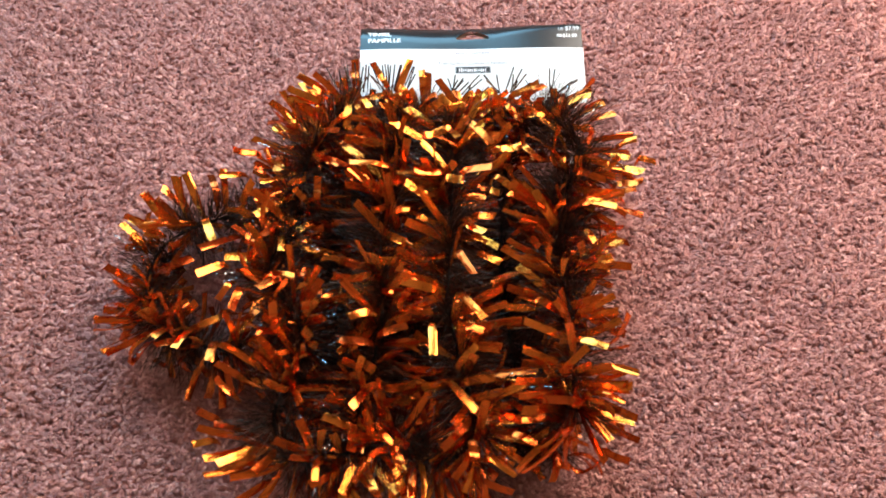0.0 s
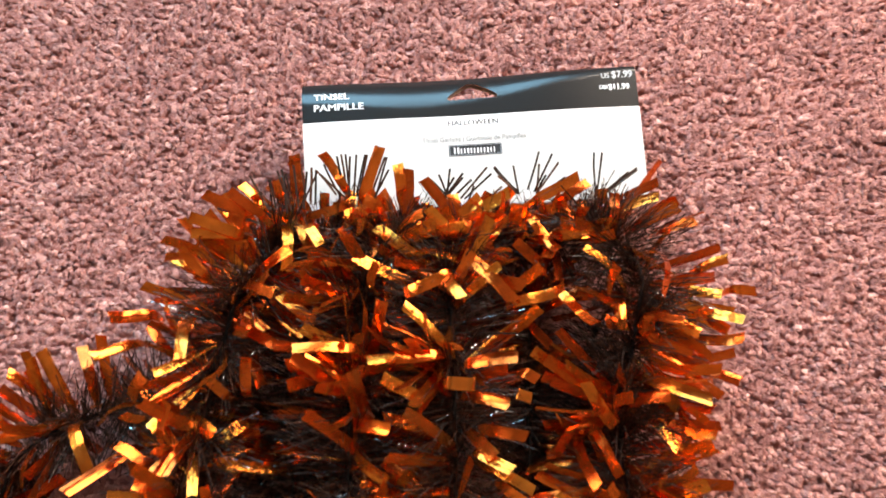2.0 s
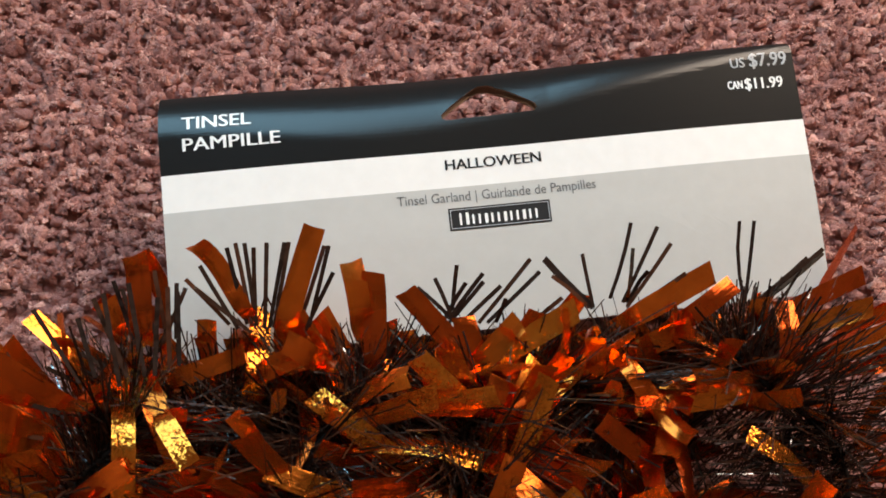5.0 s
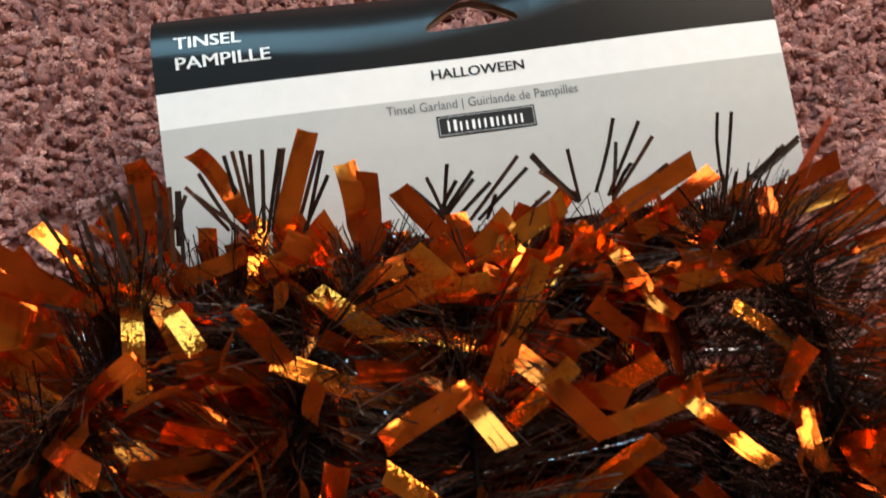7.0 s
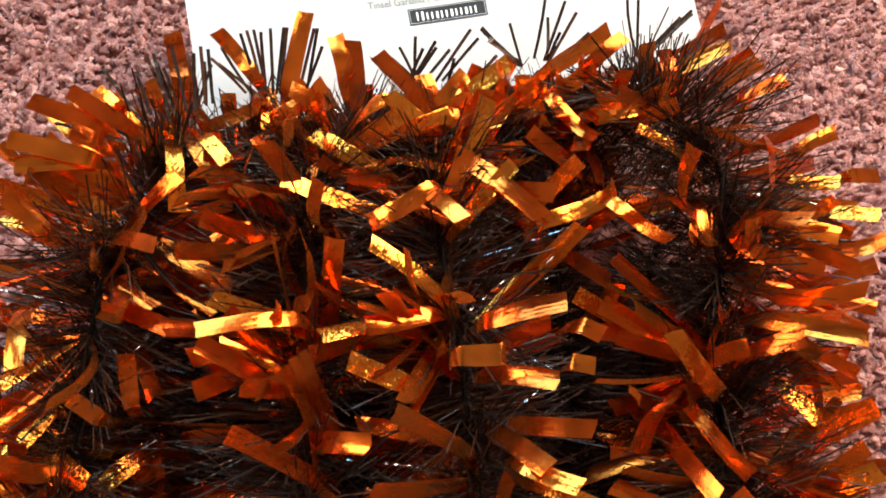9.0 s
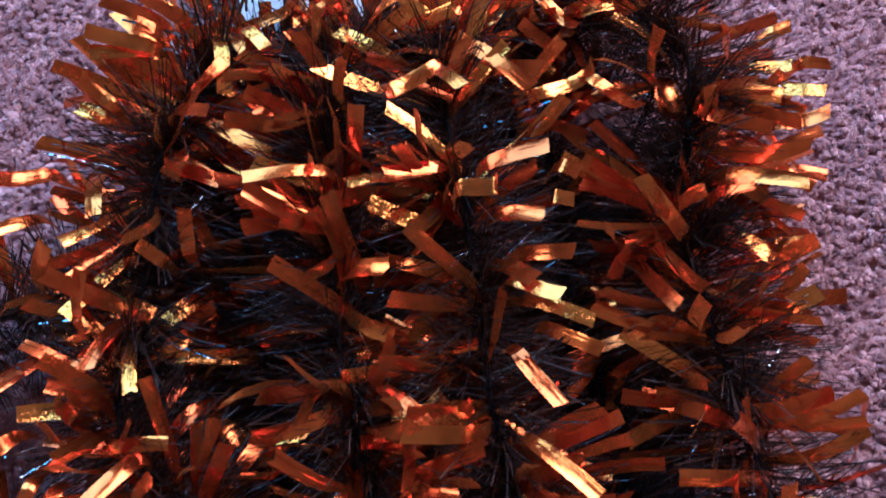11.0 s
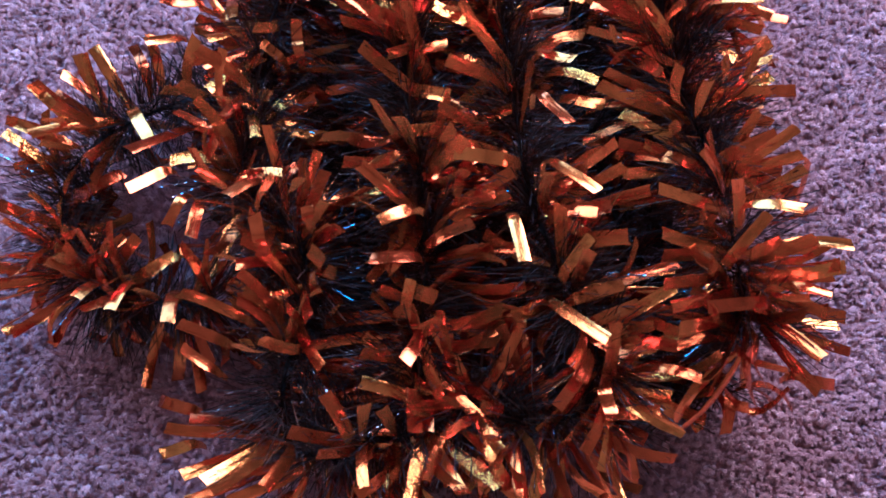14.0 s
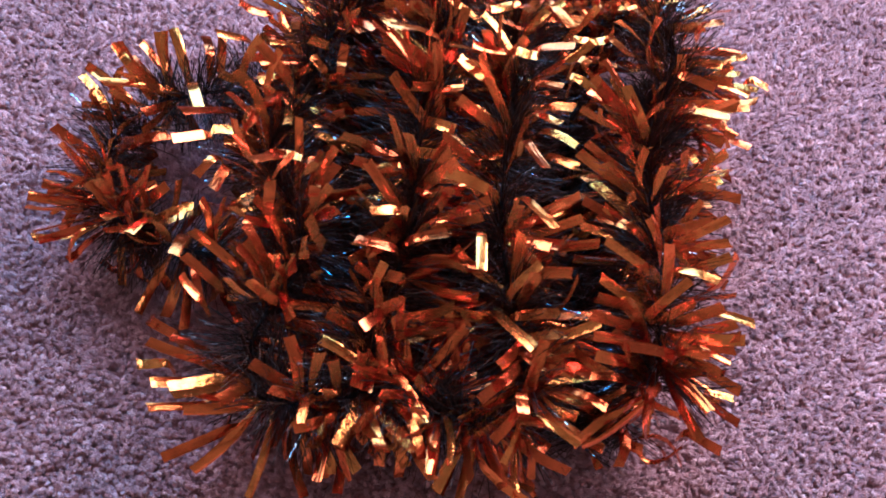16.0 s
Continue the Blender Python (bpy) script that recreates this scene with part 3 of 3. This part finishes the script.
placed_foil((52, 136, 62), (71, 141, 68), 'o')
placed_foil((57, 132, 58), (75, 133, 65), 'r')
placed_foil((60, 127, 55), (76, 126, 60), 'r')
placed_foil((41, 181, 70), (57, 173, 85), 'd')
placed_foil((99, 129, 55), (83, 125, 60), 'b')
placed_foil((-8, 270, 56), (-34, 275, 64), 'g')
placed_foil((-2, 250, 58), (-9, 273, 85), 'r')


many_v, many_f, many_uv, many_n = [], [], [], 0
thin_v, thin_f, thin_n = [], [], 0
core_lines = {k: smooth_line(v) - np.array([0, 0, 0.004]) for k, v in SPINES.items()}
singles = 0


def keep_off_card(base, tip, reach_over=0.005, broad=True):
    """Short of the printed card, and over its lower edge where they meet."""
    if np.hypot(tip[0] + 0.136, tip[1] - 0.218) < 0.009:
        return None
    top = np.interp(tip[1], (0.1, 0.16, 0.2, 0.3, 0.36), (0.075, 0.098, 0.1, 0.083, 0.06)) - 0.014 * rng.uniform() ** 2
    if tip[0] < -0.1:
        top = min(top, 0.058)
    if broad:
        tip[2] = min(tip[2], top)
    edge_y = 0.35 + 0.07 * (tip[0] - 0.04) + (0.008 if tip[0] < -0.01 else 0.0)
    if -0.05 < tip[0] < 0.128 and tip[1] > edge_y:
        limit = edge_y + rng.uniform(-0.006, reach_over)
        k = min(1.0, (limit - base[1]) / max(tip[1] - base[1], 1e-6))
        tip = base + (tip - base) * max(k, 0.5)
        tip[2] = max(tip[2], 0.04)
        if tip[1] > edge_y + 0.014:
            return None
    return tip


for name, line in core_lines.items():
    step = np.linalg.norm(np.diff(line, axis=0), axis=1)
    run = np.r_[0, np.cumsum(step)]
    length, reach, share = run[-1], REACH.get(name, 0.046), SHARE.get(name, 1.0)

    def place(s):
        k = min(np.searchsorted(run, s, side="right") - 1, len(line) - 2)
        f = (s - run[k]) / step[k]
        return line[k] + (line[k + 1] - line[k]) * f, unit(line[k + 1] - line[k])

    start = rng.uniform(0, 2 * np.pi)

    def bearing(s, orange):
        """The film is wound round the wire, so that orange and black lie in bands that turn as they go."""
        if rng.uniform() < 0.4:
            return rng.uniform(0, 2 * np.pi)
        return start + 2 * np.pi * s / 0.085 + np.pi * rng.integers(2) + (0 if orange else np.pi / 2) + rng.normal(0, 0.5)

    def across_wire(axis):
        ref = unit(np.cross(axis, [0.3, 0.1, 1.0]))
        return ref, np.cross(axis, ref)

    # the strips spread from knots along the wire, and lean away from them
    knots = np.cumsum(rng.uniform(0.022, 0.042, 40)) - 0.02

    def lean(s):
        near = s - knots[np.argmin(np.abs(knots - s))]
        return 36 * near - max(0.0, 0.02 - s) * 25 + max(0.0, s - length + 0.02) * 25

    # broad foil strips, cut together and standing in short rows
    for _ in range(int(length * 430 * share)):
        s0 = rng.uniform(0, length)
        a0, tilt, twist = bearing(s0, True), rng.normal(0, 0.35), rng.normal(0, 0.7)
        for k in range(rng.choice([1, 2, 3, 4])):
            s = min(length, max(0.0, s0 + k * rng.uniform(0.002, 0.006)))
            centre, axis = place(s)
            ref, other = across_wire(axis)
            a = a0 + rng.normal(0, 0.14)
            out = unit(np.cos(a) * ref + np.sin(a) * other + axis * (tilt + lean(s) + rng.normal(0, 0.1)))
            tip = centre + out * reach * rng.uniform(0.74, 1.04)
            root = centre + out * 0.004
            tip = keep_off_card(root, tip)
            if tip is None:
                continue
            # few broad strips reach down into the furrows between the rows
            furrow = min(abs(tip[0] - np.interp(tip[1], (0.12, 0.2), (0.088, 0.077))), abs(tip[0] + 0.042))
            if furrow < 0.01 and 0.1 < tip[1] < 0.325 and tip[2] < 0.07 and rng.uniform() < 0.7:
                continue
            tw = twist + rng.normal(0, 0.2)
            side = axis * np.cos(tw) + np.cross(axis, out) * np.sin(tw)
            width, bow, curl = rng.uniform(0.0042, 0.0056), rng.normal(0, 0.004), rng.normal(0.0002, 0.0006)
            if singles < 110 and out[2] > 0.55 and name[:5] != "under" and rng.uniform() < 0.3:
                foil(root, tip, width, side, bow, curl)
                singles += 1
            else:
                v, f = ribbon(root, tip, width, side, bow, curl, 5, 0.35, turn=rng.normal(0, 0.7))
                many_v.append(v)
                many_f.append(np.array(f) + many_n)
                many_uv.extend(strip_uvs(5))
                many_n += len(v)
    # fine black strands between them, combed together in tufts
    for _ in range(int(length * 2300 * THIN.get(name, max(share, 0.45)))):
        s0 = rng.uniform(0, length)
        a0, tilt = bearing(s0, False), rng.normal(0, 0.22)
        for _ in range(rng.integers(5, 12)):
            s = min(length, max(0.0, s0 + rng.normal(0, 0.004)))
            centre, axis = place(s)
            ref, other = across_wire(axis)
            a = a0 + rng.normal(0, 0.13)
            out = unit(np.cos(a) * ref + np.sin(a) * other + axis * (tilt + lean(s) + rng.normal(0, 0.07)))
            tip = keep_off_card(centre, centre + out * reach * (0.35 + 0.5 * rng.uniform()), 0.011, False)
            if tip is None:
                continue
            v, f = ribbon(centre, tip, rng.uniform(0.00025, 0.00048), np.cross(out, rng.normal(0, 1, 3)), rng.normal(0, 0.0018), 0.0, 2, 0.9, 2)
            thin_v.append(v)
            thin_f.append(np.array(f) + thin_n)
            thin_n += len(v)

joined = new("foil_filling", mesh_of("foil_filling", np.concatenate(many_v), np.concatenate(many_f), [foil_many], True, uvs=many_uv))
joined.parent = garland
tagged(joined, "dense orange metallic foil strips deep in the tinsel", kind="stuff")


def black_strand(base, tip, width=1.0):
    """A black strand that lies over the card, in millimetres."""
    global thin_n
    base, tip = np.array(base) / 1000.0, np.array(tip) / 1000.0
    v, f = ribbon(base, tip, width / 1000.0, np.cross(tip - base, [0.2, 0.1, 1.0]), rng.normal(0, 0.0006), 0.0, 3, 0.9, 2)
    thin_v.append(v)
    thin_f.append(np.array(f) + thin_n)
    thin_n += len(v)


black_strand((-18, 357, 42), (-22, 374, 47), 1.0)
black_strand((-17, 357, 42), (-20, 375, 47), 1.0)
black_strand((-16, 357, 42), (-18, 375, 47), 1.0)
black_strand((-16, 357, 42), (-16, 374, 47), 1.0)
black_strand((-14, 356, 42), (-13, 375, 47), 1.0)
black_strand((-13, 356, 42), (-9, 375, 47), 1.0)
black_strand((-12, 356, 42), (-8, 375, 47), 1.0)
black_strand((-6, 357, 42), (0, 374, 47), 1.0)
black_strand((-4, 356, 42), (1, 374, 47), 1.0)
black_strand((-5, 355, 42), (2, 368, 47), 1.0)
black_strand((-22, 357, 42), (-31, 367, 47), 1.0)
black_strand((-20, 356, 42), (-28, 370, 47), 1.0)
black_strand((-17, 355, 42), (-29, 365, 47), 1.0)
black_strand((29, 357, 42), (21, 364, 47), 1.0)
black_strand((29, 357, 42), (25, 366, 47), 1.0)
black_strand((29, 359, 42), (30, 369, 47), 1.0)
black_strand((27, 357, 42), (32, 365, 47), 1.0)
black_strand((28, 357, 42), (36, 367, 47), 1.0)
black_strand((28, 356, 42), (36, 365, 47), 1.0)
black_strand((31, 356, 42), (40, 364, 47), 1.0)
black_strand((35, 356, 42), (47, 370, 47), 1.0)
black_strand((37, 356, 42), (49, 367, 47), 1.0)
black_strand((39, 356, 42), (41, 361, 47), 1.0)
black_strand((62, 359, 42), (50, 370, 47), 1.8)
black_strand((61, 359, 42), (52, 366, 47), 1.0)
black_strand((62, 359, 42), (59, 371, 47), 1.0)
black_strand((66, 361, 42), (71, 378, 47), 1.0)
black_strand((69, 360, 42), (77, 377, 47), 1.0)
black_strand((70, 360, 42), (71, 372, 47), 1.0)
black_strand((70, 359, 42), (80, 373, 47), 1.0)
black_strand((70, 359, 42), (74, 367, 47), 1.0)
black_strand((71, 358, 42), (83, 366, 47), 1.0)
black_strand((98, 359, 42), (96, 378, 47), 1.0)
black_strand((98, 359, 42), (100, 378, 47), 1.0)
black_strand((100, 359, 42), (116, 371, 47), 1.0)
black_strand((100, 358, 42), (116, 370, 47), 1.0)
black_strand((100, 359, 42), (112, 369, 47), 1.0)
black_strand((45, 354, 42), (54, 361, 47), 1.0)
black_strand((-43, 353, 42), (-47, 367, 47), 1.0)
black_strand((-42, 353, 42), (-45, 365, 47), 1.0)
black_strand((-38, 353, 42), (-42, 368, 47), 1.0)
black_strand((-36, 354, 42), (-38, 369, 47), 1.0)
black_strand((-34, 354, 42), (-33, 366, 47), 1.0)
black_strand((-37, 353, 42), (-31, 365, 47), 1.0)
black_strand((-45, 346, 42), (-54, 351, 47), 1.0)
black_strand((-47, 344, 42), (-57, 349, 47), 1.0)
black_strand((-48, 341, 42), (-61, 348, 47), 1.0)

black_strand((-49, 344, 62), (-58, 359, 65))
black_strand((-46, 345, 62), (-49, 357, 65))
black_strand((-39, 344, 62), (-46, 361, 65))
black_strand((-36, 345, 62), (-39, 364, 65))
black_strand((-31, 347, 62), (-31, 363, 65))
black_strand((-29, 347, 62), (-29, 362, 65))
black_strand((-56, 333, 62), (-78, 338, 65))
black_strand((-53, 338, 62), (-71, 344, 65))
black_strand((-41, 343, 62), (-44, 362, 65))
black_strand((-34, 345, 62), (-33, 361, 65))


threads = new("strand_filling", mesh_of("strand_filling", np.concatenate(thin_v), np.concatenate(thin_f), [strand_black], True))
threads.parent = garland
tagged(threads, "thin glossy black plastic tinsel strands", kind="stuff")

for name, line in core_lines.items():
    # two wires twisted round each other
    verts, faces = [], []
    for w in range(2):
        start = len(verts)
        for k, c in enumerate(line):
            axis = unit(line[min(k + 1, len(line) - 1)] - line[max(k - 1, 0)])
            ref = unit(np.cross(axis, [0.3, 0.1, 1.0]))
            other = np.cross(axis, ref)
            a = k * 1.1 + w * np.pi
            c2 = c + 0.0006 * (np.cos(a) * ref + np.sin(a) * other)
            verts += [c2 + 0.0006 * (np.cos(q * np.pi / 3) * ref + np.sin(q * np.pi / 3) * other) for q in range(6)]
        faces += [(start + k * 6 + q, start + k * 6 + (q + 1) % 6, start + (k + 1) * 6 + (q + 1) % 6, start + (k + 1) * 6 + q) for k in range(len(line) - 1) for q in range(6)]
    wire = new("core_wire", mesh_of("core_wire", verts, faces, [wire_black], True))
    wire.parent = garland

# ---------------------------------------------------------------- header card
CARD_W, CARD_H = 0.1625, 0.066
CARD_O, CARD_U = np.array([-0.042, 0.4151]), unit(np.array([0.1615, 0.0134]))
CARD_V = np.array([CARD_U[1], -CARD_U[0]])


def on_card(u, v, lift=0.0):
    """A place on the softly bent card: u along its top edge, v down from it, lift over its face."""
    bend = 0.003 + 0.008 * min(1.0, max(0.0, (0.158 - u) / 0.06)) + 0.006 * math.exp(-(((u - 0.055) / 0.04) ** 2))
    k = max(0.0, 1 - v / bend)
    z = 0.0325 - 0.003 * u / CARD_W - CARD_BEND * bend * k * k + 0.0006 * math.sin(u * 60) - 0.05 * max(0.0, v - 0.045)
    x, y = CARD_O + CARD_U * u + CARD_V * v
    return (x, y + lift * 0.3 * k, z + lift)


CARD_BEND = 0.42


def sheet(outline, holes, lift, thick, cuts_u, cuts_v):
    """A flat outline with holes, cut into cells, given a thickness and laid on the card."""
    bm = bmesh.new()
    edges = []
    for loop in (outline, *holes):
        vs = [bm.verts.new((p[0], p[1], 0)) for p in loop]
        edges += [bm.edges.new((vs[k], vs[(k + 1) % len(vs)])) for k in range(len(vs))]
    bmesh.ops.triangle_fill(bm, use_beauty=True, use_dissolve=False, edges=edges, normal=(0, 0, 1))
    for axis, cuts in ((0, cuts_u), (1, cuts_v)):
        for c in cuts:
            no = (1, 0, 0) if axis == 0 else (0, 1, 0)
            bmesh.ops.bisect_plane(bm, geom=bm.verts[:] + bm.edges[:] + bm.faces[:], plane_co=(c * no[0], c * no[1], 0), plane_no=no)
    bmesh.ops.recalc_face_normals(bm, faces=bm.faces[:])
    if thick:
        made = bmesh.ops.extrude_face_region(bm, geom=bm.faces[:])
        for v in made["geom"]:
            if isinstance(v, bmesh.types.BMVert):
                v.co.z -= thick
    for v in bm.verts:
        v.co = on_card(v.co.x, v.co.y, lift + v.co.z)
    bmesh.ops.recalc_face_normals(bm, faces=bm.faces[:])
    return bm


def rounded(u0, v0, u1, v1, r=0.0006):
    return [(u0 + r, v0), (u1 - r, v0), (u1, v0 + r), (u1, v1 - r), (u1 - r, v1), (u0 + r, v1), (u0, v1 - r), (u0, v0 + r)]


def euro_hole(du=0.0, dv=0.0):
    """The hanging hole: a low hump with a rounded peak and two rounded ends."""
    pts = [(0.0699, 0.0125), (0.0697, 0.0114), (0.0722, 0.0092), (0.0747, 0.0073), (0.0788, 0.0044), (0.0805, 0.0037), (0.0828, 0.0038), (0.0845, 0.0048), (0.089, 0.0072), (0.0934, 0.0101), (0.0942, 0.0115), (0.0933, 0.0124), (0.0712, 0.0129)]
    return [(u + du, v + dv) for u, v in pts]


U_CUTS = [CARD_W * k / 40 for k in range(1, 40)]
V_CUTS = [0.001 * k for k in range(1, 25)] + [0.0295, 0.035, 0.042, 0.05, 0.058]
BAND, STRIPE = 0.021, 0.0303
card = tagged(new("header_card"), "glossy black, white and grey printed cardboard card tucked over tinsel", "package card")
bm = sheet(rounded(0, 0, CARD_W, CARD_H), [euro_hole()], 0.0, 0.0006, U_CUTS, sorted(V_CUTS + [BAND, STRIPE]))
body = part("card_front", bm, [print_black, print_white, print_grey, board], card, "black band, white stripe and grey field")


def local_v(p):
    return (np.array([p.x, p.y]) - CARD_O) @ CARD_V


for poly in body.data.polygons:
    v = local_v(poly.center)
    poly.material_index = 3 if poly.normal.z < 0.3 else 0 if v < BAND else 1 if v < STRIPE else 2
bm = sheet(rounded(0.0005, 0.002, CARD_W - 0.0005, CARD_H - 0.006), [euro_hole(0.0, 0.0003)], -0.0028, 0.0006, U_CUTS[::4], V_CUTS[::3])
part("card_back_flap", bm, board, card, "bare brown cardboard back flap")


def lettering(name, text, u, v, width, mat, height=None, bold=0.0, anchor="LEFT"):
    """Flat letters on the card; u, v is the start (or the middle) of the base line."""
    cu = bpy.data.curves.new(name, "FONT")
    cu.body, cu.size, cu.resolution_u = text, 1.0, 3
    ob = bpy.data.objects.new(name, cu)
    scene.collection.objects.link(ob)
    bpy.context.view_layer.update()
    me = bpy.data.meshes.new_from_object(ob.evaluated_get(bpy.context.evaluated_depsgraph_get()))
    bpy.data.objects.remove(ob)
    bpy.data.curves.remove(cu)
    xs = [p.co.x for p in me.vertices]
    ys = [p.co.y for p in me.vertices]
    k = width / (max(xs) - min(xs))
    ky = k if height is None else height / max(ys)
    for p in me.vertices:
        p.co = on_card(u + (p.co.x - min(xs)) * k - (width / 2 if anchor == "MIDDLE" else 0), v - p.co.y * ky, 0.00012)
    if bold:
        both = bmesh.new()
        both.from_mesh(me)
        both.from_mesh(me)
        both.verts.ensure_lookup_table()
        for p in both.verts[len(me.vertices):]:
            p.co += Vector((CARD_U[0] * bold, CARD_U[1] * bold, 0.00002))
        both.to_mesh(me)
        both.free()
    me.materials.clear()
    me.materials.append(mat)
    ob = new(name, me)
    ob.parent = card
    return ob


lettering("title_text", "TINSEL", 0.0057, 0.0097, 0.0167, print_text, 0.0033, 0.00022)
lettering("title_text", "PAMPILLE", 0.0057, 0.0153, 0.0236, print_text, 0.0032, 0.00022)
lettering("season_text", "HALLOWEEN", 0.0692, 0.0258, 0.0241, print_dark, 0.0026, 0.00018)
lettering("description_text", "Tinsel Garland | Guirlande de Pampilles", 0.0564, 0.0339, 0.0498, print_mid, 0.0024)
lettering("price_text", "US", 0.1454, 0.0061, 0.0038, print_grey_text, 0.0026, 0.00012)
lettering("price_text", "$7.99", 0.1505, 0.0061, 0.01, print_grey_text, 0.0036, 0.00022)
lettering("price_text", "CAN", 0.1438, 0.0117, 0.0039, print_text, 0.0021, 0.00018)
lettering("price_text", "$11.99", 0.1484, 0.012, 0.0101, print_text, 0.0029, 0.00022)

# the maker's mark: a dark plate with a fine border and plain bars for its letters
L0, L1, M0, M1 = 0.0687, 0.0942, 0.0356, 0.0412
part("mark_plate", sheet(rounded(L0, M0, L1, M1, 0.0001), [], 0.00012, 0, U_CUTS, []), print_dark, card, "small black maker's plate")
edge = 0.00018
inset = 0.0004
part("mark_border", sheet(rounded(L0 + inset, M0 + inset, L1 - inset, M1 - inset, 0.0001), [rounded(L0 + inset + edge, M0 + inset + edge, L1 - inset - edge, M1 - inset - edge, 0.0001)], 0.00024, 0, [], []), print_grey_text, card)
for k in range(13):
    u, h = L0 + 0.0026 + k * 0.00158, (0.0031, 0.0025)[k > 1]
    part("mark_bar", sheet(rounded(u, M1 - 0.0012 - h, u + (0.00055, 0.0008)[k % 3 == 1], M1 - 0.0012, 0.0002), [], 0.00024, 0, [], []), print_text, card)
